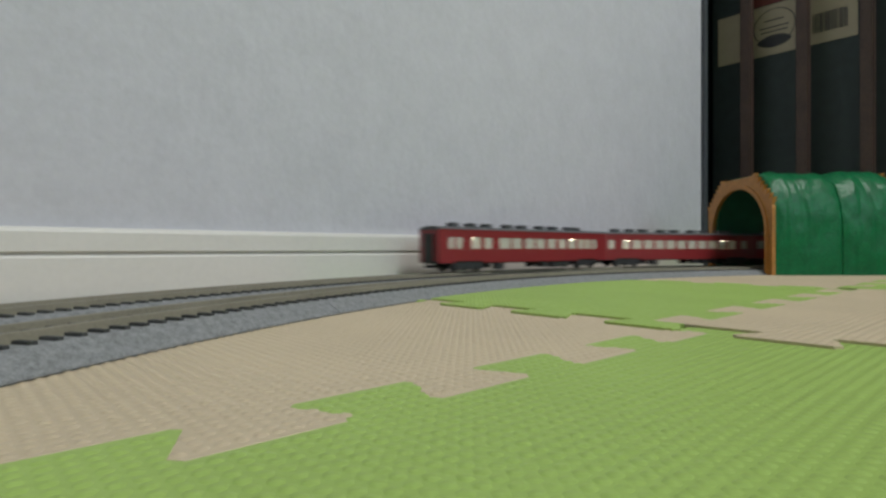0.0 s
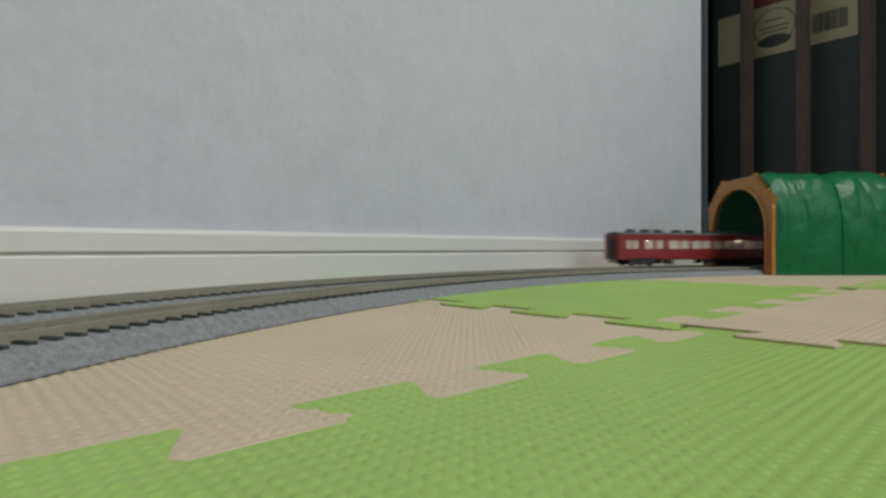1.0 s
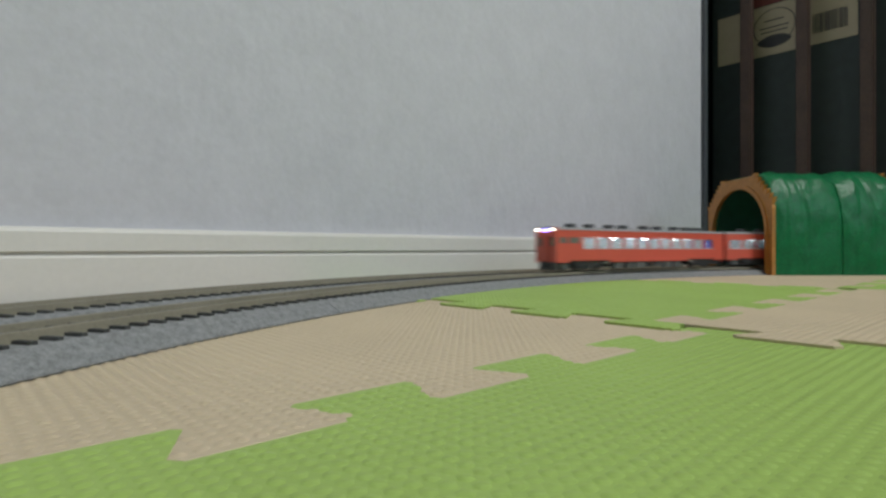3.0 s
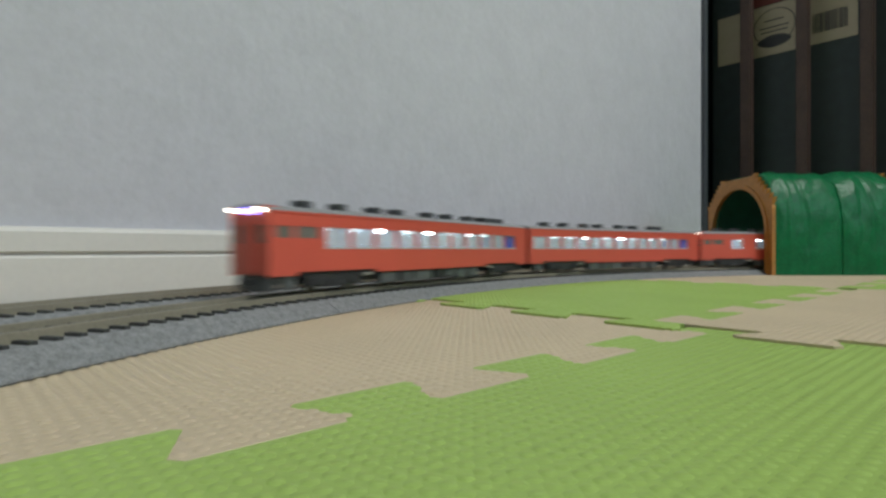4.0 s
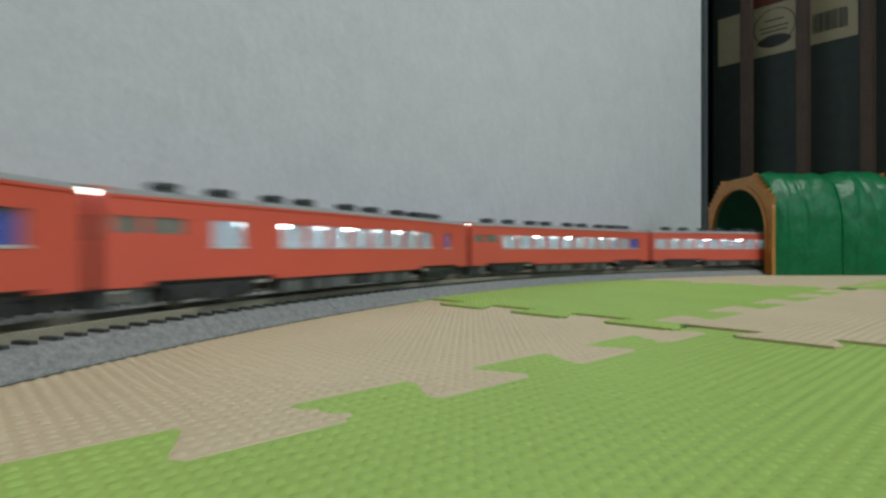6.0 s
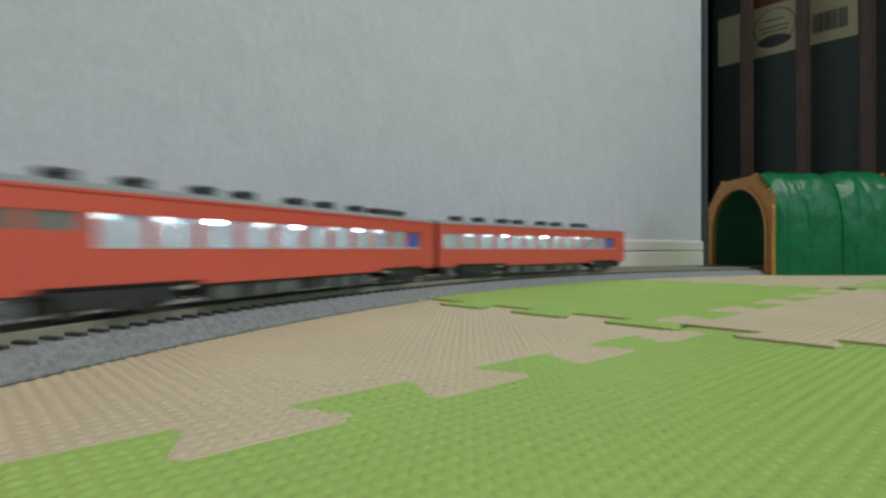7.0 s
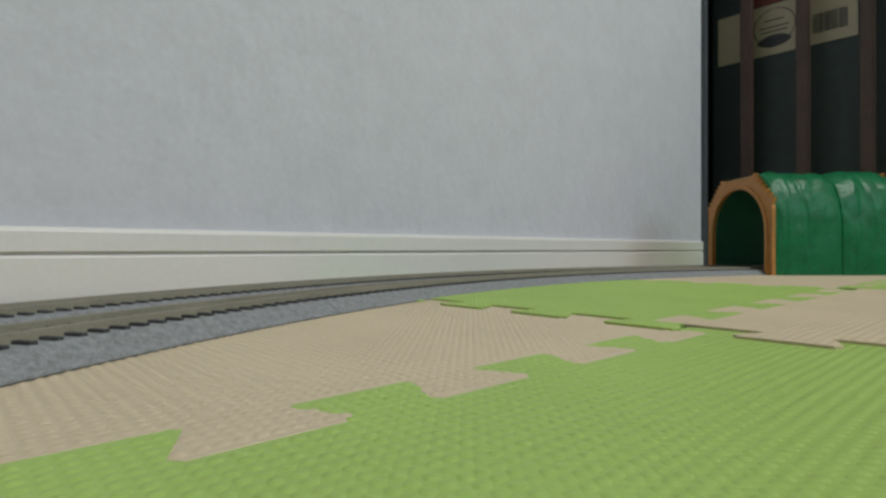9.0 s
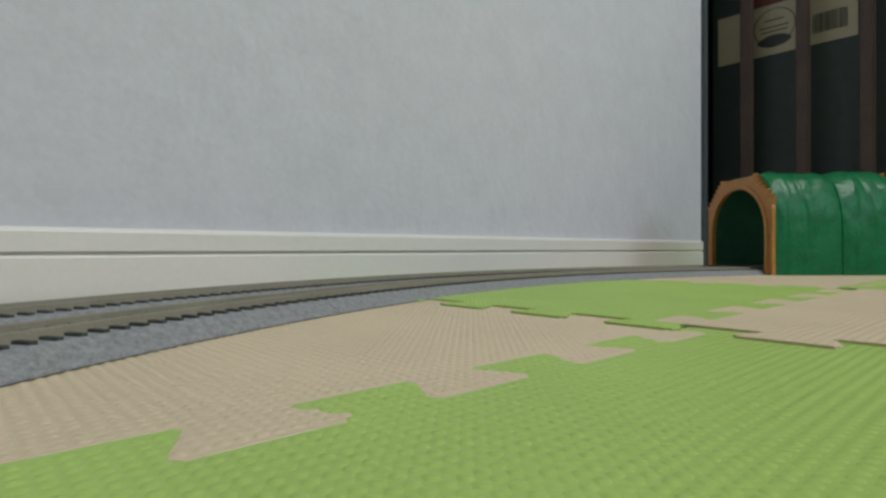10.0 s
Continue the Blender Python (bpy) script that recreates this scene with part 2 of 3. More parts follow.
def foam_mat(i, j):
    s0, p0 = SEAM_S + (i - 1) * TILE, SEAM_P - TILE + j * TILE
    s1, p1 = s0 + TILE, p0 + TILE
    s0 -= 0.5 if i >= 2 else 0.0        # the mats by the rack are pushed close
    s1 -= 0.5 if i >= 1 else 0.0
    g = 0.002
    slip, pitch, start = (SLIP, COARSE, 10.35) if i >= 1 else (0.0, PITCH, 1.31)
    lo, hi = p0 + slip, p1 + slip
    # towards the wall: tips of the farther mat reach to -p
    if j >= 1:
        far = [(s0 + DEEP + g, p1), (s1 + DEEP - g, p1)]
    else:
        far = [(s0 + DEEP + g, hi + DEEP - g)] + [(a, hi - b - g) for a, b in seam(s0 + DEEP + 0.3, s1 + DEEP - 0.3, start, pitch)] + [(s1 + DEEP - g, hi + DEEP - g)]
    near = [(s0 + DEEP + g, lo + DEEP + g)] + [(a, lo - b + g) for a, b in seam(s0 + DEEP + 0.3, s1 + DEEP - 0.3, start, pitch)] + [(s1 + DEEP - g, lo + DEEP + g)]
    left = [(s0 - b + g, a) for a, b in seam(p0 + DEEP, p1, 3.57)]
    right = [(s1 - b - g, a) for a, b in seam(p0 + DEEP, p1, 3.57)]
    if (i, j) == (0, 1):        # the corner where four mats meet: a tooth of the neighbour fills it
        near, right = near[:-2], right[4:]
    if (i, j) == (0, 0):
        far[-1] = (s1 + DEEP - g, 3.04)
    loop = near + right + far[::-1] + left[::-1]
    zt = (0.0010 if i >= 1 else 0.0) - (0.0 if (i, j) != (2, 1) else 0.0004)
    cx, cy = (s0 + s1) / 2, (p0 + p1) / 2
    bm = bmesh.new()
    vs = [bm.verts.new(((a - cx) * U, (b - cy) * U, 0)) for a, b in loop]
    face = bm.faces.new(vs)
    r = bmesh.ops.extrude_face_region(bm, geom=[face])
    top = [v for v in r["geom"] if isinstance(v, bmesh.types.BMVert)]
    for v in top:
        v.co.z = 0.010 + zt
    rim = [e for e in bm.edges if all(v in set(top) for v in e.verts)]
    bmesh.ops.bevel(bm, geom=rim, offset=0.0001, segments=1, affect="EDGES")
    green = (i + j) % 2 == 0
    ob = part("foam_mat", bm, M_GREEN if green else M_BEIGE, m=room(cx, cy, 0) @ pose(0, 0, FLOOR_Z))
    if 0 <= i <= 2 and 0 <= j:
        tagged(emboss(np.array([(a - cx, b - cy) for a, b in loop]) * U, 0.010 + zt, M_GREEN if green else M_BEIGE, ob), kind="stuff")
    tagged(ob, "lime-green jigsaw foam floor mat with embossed weave" if green else "beige jigsaw foam floor mat with embossed weave", "foam mat", "jigsaw floor mats")
    return ob


for i in range(-5, 4):
    for j in range(-7, 2):
        foam_mat(i, j)

# ---- the line ----
CX, CY = 19.89 * U, -1.877 * U
R_IN = 24.62 * U
GAP = 2.05 * U
BEND, LEAVE, SHIFT = -0.12, -1.66, 15.6 * U


def line(r, theta):
    """Point and heading (towards growing theta) on the track of radius r: a wide curve that runs out straight at one end and into a tight curve and a straight at the other."""
    if theta < LEAVE:
        d = r * (LEAVE - theta)
        p, h = (CX + r * math.sin(LEAVE), CY + r * math.cos(LEAVE)), Vector((math.cos(LEAVE), -math.sin(LEAVE)))
        return Vector(p) - h * d, h
    if theta <= BEND:
        return Vector((CX + r * math.sin(theta), CY + r * math.cos(theta))), Vector((math.cos(theta), -math.sin(theta)))
    d, q = r * (theta - BEND), r - SHIFT
    c = Vector((CX + SHIFT * math.sin(BEND), CY + SHIFT * math.cos(BEND)))
    a = BEND + d / q
    if a <= math.pi / 2:
        return c + q * Vector((math.sin(a), math.cos(a))), Vector((math.cos(a), -math.sin(a)))
    return c + Vector((q, -(d - q * (math.pi / 2 - BEND)))), Vector((0, -1))


BED_H, RAIL_H = 0.0064, 0.0022
BED = [(-0.0242, 0.0), (-0.0242, 0.0005), (-0.0250, 0.0006), (-0.0247, 0.0012), (-0.0165, BED_H), (0.0165, BED_H), (0.0247, 0.0012), (0.0250, 0.0006), (0.0242, 0.0005), (0.0242, 0.0)]


def sweep(bm, r, t0, t1, n, outline, index=0, closed=True, top_index=None):
    rings = []
    for k in range(n + 1):
        p, h = line(r, t0 + (t1 - t0) * k / n)
        side = Vector((-h.y, h.x))
        rings.append([bm.verts.new((p.x + side.x * a, p.y + side.y * a, b)) for a, b in outline])
    m = len(outline)
    for k in range(n):
        for i in range(m):
            f = bm.faces.new((rings[k][i], rings[k][(i + 1) % m], rings[k + 1][(i + 1) % m], rings[k + 1][i]))
            f.material_index = index if top_index is None or i != top_index[0] else top_index[1]
    bm.faces.new(rings[0])
    bm.faces.new(rings[-1][::-1])
    return bm


SLEEPER_ME = None


def sleeper_mesh():
    bm = boxed(-0.0011, 0.0011, -0.0152, 0.0152, BED_H - 0.001, BED_H + 0.0009, bevel=0.0002)
    me = bpy.data.meshes.new("sleeper")
    bm.to_mesh(me)
    bm.free()
    me.materials.append(M_SLEEPER)
    return me


def track_section(r, t0, t1, seen):
    thing = new("track_section")
    n = max(6, int(abs(t1 - t0) / 0.012))
    tagged(thing, "grey ballasted model railway track with brown sleepers", "model track", "track sections")
    e = 0.00015 / r
    part("roadbed", sweep(bmesh.new(), r, t0 + e, t1 - e, n, BED), M_BALLAST, thing, "grey moulded ballast")
    for s in (-1, 1):
        c, w, z = s * 0.00825, 0.0007, BED_H + 0.0007
        half = [(w + 0.0002, BED_H - 0.0002), (w + 0.0001, z + 0.0006), (w, z + RAIL_H - 0.0003), (w - 0.0002, z + RAIL_H)]
        prof = [(c - a, b) for a, b in half] + [(c + a, b) for a, b in half[::-1]]
        part("rail", sweep(bmesh.new(), r, t0 + e, t1 - e, n, prof, top_index=(3, 1)), [M_RAIL, M_RAILTOP], thing, "brown rail with a darker head")
    count = max(1, round(r * (t1 - t0) / 0.00703))
    joined = None if seen else bmesh.new()
    for k in range(count):
        p, h = line(r, t0 + (t1 - t0) * (k + 0.5) / count)
        m = pose(p.x, p.y, 0, 0, 0, math.degrees(math.atan2(h.y, h.x)))
        if seen:
            ob = new("sleeper", SLEEPER_ME)
            ob.parent, ob.matrix_basis = thing, m
        else:
            v0 = len(joined.verts)
            joined.from_mesh(SLEEPER_ME)
            joined.verts.ensure_lookup_table()
            for v in joined.verts[v0:]:
                v.co = m @ v.co
    if joined:
        tagged(part("sleepers", joined, M_SLEEPER, thing), kind="stuff")
    return thing


SLEEPER_ME = sleeper_mesh()
JOINTS = [-3.85, -2.6, -1.738, -1.431, -1.124, -0.817, -0.51, -0.203, 0.104, 0.75, 1.6, 2.7, 3.65]
for r in (R_IN, R_IN + GAP):
    for a, b in zip(JOINTS[:-1], JOINTS[1:]):
        track_section(r, a, b, -1.5 < a < -0.15)

# ---- toy tunnel ----
TX, TY, TW, TL = 12.1, 20.33, 4.9, 5.0
OUT = [(0, 0), (0, 2.65), (1.34, 3.83), (3.56, 3.83), (4.9, 2.65), (4.9, 0)]


def arch(n=28, half=2.03, spring=1.55, top=3.41):
    pts = [(TW / 2 - half * 1.0, 0)]
    for k in range(n + 1):
        a = math.pi * (1 - k / n)
        pts.append((TW / 2 + half * math.cos(a), spring + (top - spring) * math.sin(a) ** 0.92))
    pts.append((TW / 2 + half, 0))
    return pts


def stepped():
    """Outer edge of the portal: plain jambs, toothed shoulders, a flat crown."""
    pts = [(0, 0)]
    for k in range(13):
        z = 0.1 + 2.5 * k / 13
        pts += [(0, z), (0.0, z + 0.15), (0.035, z + 0.15), (0.035, z + 0.192)]
    n = 7
    for k in range(n):
        a, b = k / n, (k + 1) / n
        pts += [(1.34 * a + 0.05, 2.59 + 1.18 * a), (1.34 * a - 0.08, 2.72 + 1.18 * b), (1.34 * (0.45 * a + 0.55 * b), 2.72 + 1.18 * b)]
    pts.append((1.34, 3.83))
    return pts + [(TW - a, b) for a, b in pts[::-1]]


def ring_mesh(outer, inner, x0, x1):
    """The solid between an outer and an inner open outline, both from foot to foot."""
    def resample(pts, n):
        seg = [math.dist(p, q) for p, q in zip(pts[:-1], pts[1:])]
        tot, out, acc, i = sum(seg), [], 0.0, 0
        for k in range(n + 1):
            d = tot * k / n
            while i < len(seg) - 1 and acc + seg[i] < d:
                acc += seg[i]
                i += 1
            f = (d - acc) / seg[i] if seg[i] else 0
            out.append((pts[i][0] + (pts[i + 1][0] - pts[i][0]) * f, pts[i][1] + (pts[i + 1][1] - pts[i][1]) * f))
        return out
    bm = bmesh.new()
    n = 1100
    o, q = resample(outer, n), resample(inner, n)
    rows = []
    for k in range(n + 1):
        rows.append([bm.verts.new((x * U, y * U, z * U)) for x, (y, z) in ((x0, o[k]), (x0, q[k]), (x1, q[k]), (x1, o[k]))])
    for k in range(n):
        for i in range(4):
            bm.faces.new((rows[k][i], rows[k][(i + 1) % 4], rows[k + 1][(i + 1) % 4], rows[k + 1][i]))
    bm.faces.new(rows[0])
    bm.faces.new(rows[-1][::-1])
    return bm


def toy_tunnel():
    thing = new("toy_tunnel")
    thing.matrix_basis = pose(TX * U, TY * U, 0.001)
    tagged(thing, "green moulded plastic toy tunnel with orange-brown stepped portals", "toy tunnel")
    for x in (0.0, TL - 0.13):
        p = part("portal", ring_mesh(stepped(), arch(), x, x + 0.13), M_PORTAL, thing, "orange-brown plastic arch with stepped shoulders")
        part("arch_rim", ring_mesh(arch(half=2.2, top=3.58), arch(half=2.02, top=3.40), x - 0.04, x + 0.05), M_PORTAL, p)
    # the hill: two halves with a seam between them
    for a, b in ((0.13, 2.60), (2.62, TL - 0.13)):
        bm = bmesh.new()
        nu, nv = 44, 90
        grid, inner = [], []
        for i in range(nu + 1):
            x = a + (b - a) * i / nu
            row, irow = [], []
            end = min(i, nu - i) / nu
            for k in range(nv + 1):
                w = k / nv
                ang = math.pi * (1 - w)
                # superellipse between foot and foot
                ca, sa = math.cos(ang), math.sin(ang)
                y = TW / 2 + (TW / 2 - 0.02) * math.copysign(abs(ca) ** 0.42, ca)
                z = 3.86 * abs(sa) ** 0.55
                lump = noise.noise(Vector((x * 1.3, y * 1.1, z * 1.1))) * 0.08 + noise.noise(Vector((x * 3.2, y * 2.4, z * 2.2 + 7))) * 0.05 + noise.noise(Vector((x * 7.0, y * 6.0, z * 6.0 + 3))) * 0.022
                rib = 0.07 * math.sin(math.pi * (x - a) / (b - a)) ** 0.5 - 0.05 * math.exp(-((end * 12) ** 2)) + 0.03
                fold = 0.05 * math.exp(-((x - a - 0.55 - 0.2 * w) / 0.1) ** 2) - 0.05 * math.exp(-((x - a - 1.25 + 0.3 * math.sin(3 * w)) / 0.07) ** 2)
                g = (lump + fold) * min(1, z / 1.2 + 0.15) + rib * min(1, z / 0.5)
                ny, nz = ca, sa
                row.append(bm.verts.new((x * U, (y + ny * g * 0.5) * U, max(0, z + nz * g) * U)))
                iy = TW / 2 + 2.06 * math.copysign(abs(ca) ** 0.6, ca)
                irow.append(bm.verts.new((x * U, iy * U, 3.45 * abs(sa) ** 0.75 * U)))
            grid.append(row)
            inner.append(irow)
        for i in range(nu):
            for k in range(nv):
                bm.faces.new((grid[i][k], grid[i + 1][k], grid[i + 1][k + 1], grid[i][k + 1]))
                f = bm.faces.new((inner[i][k], inner[i][k + 1], inner[i + 1][k + 1], inner[i + 1][k]))
                f.material_index = 1
        for k in range(nv):
            bm.faces.new((grid[0][k], grid[0][k + 1], inner[0][k + 1], inner[0][k]))
            bm.faces.new((grid[nu][k], inner[nu][k], inner[nu][k + 1], grid[nu][k + 1]))
        part("hill_shell", bm, [M_TUNNEL, M_INSIDE], thing, "glossy lumpy green plastic hillside", smooth=True)
    return thing


toy_tunnel()

# ---- slatted rack with a black carton behind the wall's corner ----
RS = 34.5          # its slatted front, a plane of constant s


def slatted_rack():
    thing = new("slatted_rack")
    tagged(thing, "dark stained wooden rack with upright slats", "rack")
    thing.matrix_basis = room(RS, 0, 0)
    y0, y1, top = -14.0, 14.6, 20.0
    k = 11.89
    while k > y0:
        part("slat", boxed(-0.008, 0.008, (k - 0.30) * U, (k + 0.30) * U, 0.02, top * U, bevel=0.002), M_SLAT, thing)
        k -= 2.82
    part("rail_board", boxed(-0.010, 0.010, y0 * U, y1 * U, 0.0, 0.02, bevel=0.002), M_SLAT, thing)
    # top, ends and back are added, to keep the inside in shade
    part("shade_top", boxed(-0.012, 9.5 * U, y0 * U, y1 * U, top * U, top * U + 0.02, bevel=0.002), M_SLAT, thing)
    part("shade_end", boxed(-0.012, 9.5 * U, y1 * U, y1 * U + 0.018, 0, top * U, bevel=0.002), M_BLACK, thing)
    part("shade_end", boxed(-0.012, 9.5 * U, y0 * U - 0.018, y0 * U, 0, top * U, bevel=0.002), M_BLACK, thing)
    part("shade_back", boxed(9.3 * U, 9.5 * U, y0 * U, y1 * U, 0, top * U), M_BLACK, thing)
    return thing


slatted_rack()


def carton():
    thing = new("carton")
    thing.matrix_basis = room(RS + 1.1, 0, 0.2)
    tagged(thing, "black cardboard carton with a cream label, behind slats", "carton")
    part("body", boxed(0, 7 * U, -9 * U, 14.3 * U, 0, 18.5 * U, bevel=0.003), M_BLACK, thing)
    label = part("label", boxed(-0.0008, 0, 6.86 * U, 13.9 * U, 12.05 * U, 14.95 * U), M_LABEL, thing, "cream paper label")
    y = 8.9
    while y > 7.3:
        w = random.choice((0.02, 0.03, 0.05))
        part("barcode_bar", boxed(-0.0012, -0.0008, (y - w) * U, y * U, 12.65 * U, 13.7 * U), M_INK, label)
        y -= w + random.choice((0.02, 0.035))
    turn = np.linspace(0, 2 * math.pi, 40, endpoint=False)
    lens = [(10.8 + 0.9 * math.cos(a), 12.82 + 0.36 * math.copysign(abs(math.sin(a)) ** 1.4, math.sin(a))) for a in turn]
    part("mark_oval", prism([(a * U, b * U) for a, b in lens], -0.0013, -0.0008, lambda a, b, c: Vector((c, a, b))), M_INK, label)
    bm = bmesh.new()
    for a, b in zip(turn, np.roll(turn, -1)):
        q = [bm.verts.new((-0.0011, (10.8 + r * 1.05 * math.cos(t)) * U, (13.65 + r * math.sin(t)) * U)) for t, r in ((a, 1.0), (b, 1.0), (b, 1.05), (a, 1.05))]
        bm.faces.new(q)
    part("mark_ring", bm, M_INK, label)
    for z, w in ((14.0, 0.5), (13.6, 0.75), (13.35, 0.7)):
        part("writing_bar", boxed(-0.0011, -0.0008, (10.8 - w) * U, (10.8 + w) * U, z * U, (z + 0.07) * U), M_INK, label)
    part("red_strip", boxed(-0.0008, 0, 9.6 * U, 12.2 * U, 15.0 * U, 15.7 * U), M_INKRED, thing)
    return thing


carton()


# ---- trains ----
RAIL_TOP = BED_H + 0.0007 + RAIL_H
CAR_W, BODY_Z0, EAVE, ROOF = 0.0130, 0.0096, 0.0362, 0.0398     # half width; heights over the rail
HALF = 0.1280           # half the railcars' length


def side_wall(bm, x0, x1, y, holes, z0, z1, wz0, wz1, th=0.0011):
    """One side with true openings: a sill band, a lintel band and the posts between."""
    lo, hi = (y - th, y) if y > 0 else (y, y + th)
    box(bm, x0, x1, lo, hi, z0, wz0)
    box(bm, x0, x1, lo, hi, wz1, z1)
    at = x0
    for a, b in holes:
        box(bm, at, a, lo, hi, wz0, wz1)
        at = b
    box(bm, at, x1, lo, hi, wz0, wz1)


def bogie(thing, x):
    bg = part("bogie", boxed(x - 0.019, x + 0.019, -0.0118, -0.0102, 0.0026, 0.0088, bevel=0.0006), M_UNDER, thing, "black bogie frame")
    bm = boxed(x - 0.019, x + 0.019, 0.0102, 0.0118, 0.0026, 0.0088, bevel=0.0006)
    box(bm, x - 0.006, x + 0.006, -0.0105, 0.0105, 0.004, 0.0085)
    for s in (-1, 1):
        for d in (-0.013, 0.013):
            box(bm, x + d - 0.003, x + d + 0.003, s * 0.0122 - 0.0009, s * 0.0122 + 0.0009, 0.003, 0.0065, bevel=0.0005)
        box(bm, x - 0.005, x + 0.005, s * 0.0122 - 0.0009, s * 0.0122 + 0.0009, 0.002, 0.0055, bevel=0.0005)
    part("side_frame", bm, M_UNDER, bg)
    for d in (-0.013, 0.013):
        bm = bmesh.new()
        for s in (-1, 1):
            disc(bm, (x + d, s * 0.0078, 0.0052), (0, 1, 0), 0.0052, 0.0022, 20)
        disc(bm, (x + d, 0, 0.0052), (0, 1, 0), 0.001, 0.016, 8)
        part("wheelset", bm, M_WHEEL, bg, "metal wheelset")


def coach(name, label, category, group, paint, holes, glass, led, led_at, vents, cab, seats, skirt, wz=(0.0203, 0.0303)):
    """A model passenger car, centred over its middle, +x forward, z from the rail head."""
    thing = new(name)
    tagged(thing, label, category, group)
    bm = bmesh.new()
    for s in (-1, 1):
        side_wall(bm, -HALF, HALF, s * CAR_W, holes, BODY_Z0, EAVE, *wz)
        if cab:                 # the cab's side windows are shallow: panelled below
            for a, b in holes[-2:]:
                box(bm, a, b, min(s * CAR_W, s * (CAR_W - 0.0011)), max(s * CAR_W, s * (CAR_W - 0.0011)), wz[0], 0.0250)
    for e in (-1, 1):
        x0, x1 = (HALF - 0.0014, HALF) if e > 0 else (-HALF, -HALF + 0.0014)
        i = CAR_W - 0.0011
        if e > 0 and cab:
            box(bm, x0, x1, -i, i, BODY_Z0 - 0.001, 0.0225)
            box(bm, x0, x1, -i, i, 0.0305, EAVE)
            for a, b in ((-i, -0.0104), (-0.0048, -0.0036), (0.0036, 0.0048), (0.0104, i)):
                box(bm, x0, x1, a, b, 0.0225, 0.0305)
        else:
            box(bm, x0, x1, -i, -0.0045, BODY_Z0, EAVE)
            box(bm, x0, x1, 0.0045, i, BODY_Z0, EAVE)
            box(bm, x0, x1, -0.0045, 0.0045, 0.032, EAVE)
    # lower skirt with notches over the bogies
    for a, b in skirt:
        for s in (-1, 1):
            box(bm, a, b, min(s * CAR_W, s * (CAR_W - 0.0011)), max(s * CAR_W, s * (CAR_W - 0.0011)), BODY_Z0 - 0.0016, BODY_Z0)
    body = part("body", bm, paint, thing)
    bm = bmesh.new()
    for s in (-1, 1):
        side_wall(bm, -HALF + 0.0015, HALF - 0.0015, s * (CAR_W - 0.0012), holes, BODY_Z0, EAVE, *wz, th=0.0004)
    part("lining", bm, M_INTERIOR, thing, "pale inner lining")
    # roof: a shallow vault
    pts = []
    for k in range(17):
        a = math.pi * (1 - k / 16)
        pts.append((CAR_W * 1.005 * math.cos(a), EAVE + (ROOF - EAVE) * math.sin(a) ** 0.8))
    part("roof", prism(pts, -HALF, HALF, lambda a, b, c: Vector((c, a, b))), M_ROOF if paint is M_RED else M_ROOFDARK, thing, "grey vaulted roof", smooth=False)
    for s in (-1, 1):
        part("gutter", boxed(-HALF, HALF, s * CAR_W - 0.0004, s * CAR_W + 0.0004, EAVE - 0.0003, EAVE + 0.0006), paint, thing)
    for x, w in vents:
        bm = boxed(x - w, x + w, -0.0042, 0.0042, ROOF - 0.0006, ROOF + 0.0012, bevel=0.0004)
        box(bm, x - w * 1.1, x + w * 1.1, -0.0046, 0.0046, ROOF + 0.0012, ROOF + 0.0034, bevel=0.0008)
        part("ventilator", bm, M_VENT, thing, "dark roof ventilator")
    # glazing, one pane an opening
    for a, b in holes:
        for s in (-1, 1):
            y = s * (CAR_W - 0.0006)
            dark = cab and a > HALF - 0.030
            ob = part("window", boxed(a, b, y - 0.0002, y + 0.0002, *wz), M_DARKGLASS if dark else M_GLASSCLEAR if b < -0.090 and seats else glass, thing)
            ob.visible_shadow = False
            if paint is M_RED and not dark:
                y = s * (CAR_W + 0.0001)
                part("sash", boxed(a, b, y - 0.0006, y + 0.0002, wz[0] - 0.0002, wz[0] + 0.0007), M_SILL, ob, "silver window sill")
    if cab:
        for a, b in ((-0.0104, -0.0048), (-0.0036, 0.0036), (0.0048, 0.0104)):
            ob = part("windscreen", boxed(HALF - 0.0009, HALF - 0.0005, a, b, 0.0225, 0.0305), M_DARKGLASS, thing)
        part("gangway_door", boxed(HALF, HALF + 0.0012, -0.0045, 0.0045, BODY_Z0, 0.032, bevel=0.0005), paint, thing)
        for s in (-1, 1):
            h = part("headlight", disc(bmesh.new(), (HALF + 0.0012, s * 0.0094, 0.0371), (1, 0, 0), 0.0008, 0.0030), M_HEAD, thing, "glowing white headlight")
            part("headlight_case", boxed(HALF - 0.006, HALF + 0.0004, s * 0.0094 - 0.0022, s * 0.0094 + 0.0022, 0.0349, 0.0391, bevel=0.0008), paint, h)
        part("sign_box", boxed(HALF - 0.001, HALF + 0.0009, -0.0050, 0.0050, 0.0354, 0.0378, bevel=0.0003), M_HEADBLUE, thing, "lit bluish destination sign")
        part("snow_plough", boxed(HALF - 0.006, HALF - 0.001, -0.0110, 0.0110, 0.0012, 0.0085, bevel=0.0012), M_UNDERGREY, thing, "grey plough under the cab")
    else:
        part("gangway_bellows", boxed(HALF, HALF + 0.002, -0.0055, 0.0055, BODY_Z0, 0.033, bevel=0.0008), M_UNDER, thing)
    part("gangway_bellows", boxed(-HALF - 0.002, -HALF, -0.0055, 0.0055, BODY_Z0, 0.033, bevel=0.0008), M_UNDER, thing)
    # interior
    part("interior_floor", boxed(-HALF + 0.002, HALF - 0.002, -CAR_W + 0.0015, CAR_W - 0.0015, BODY_Z0 - 0.001, BODY_Z0 + 0.001), M_UNDER, thing)
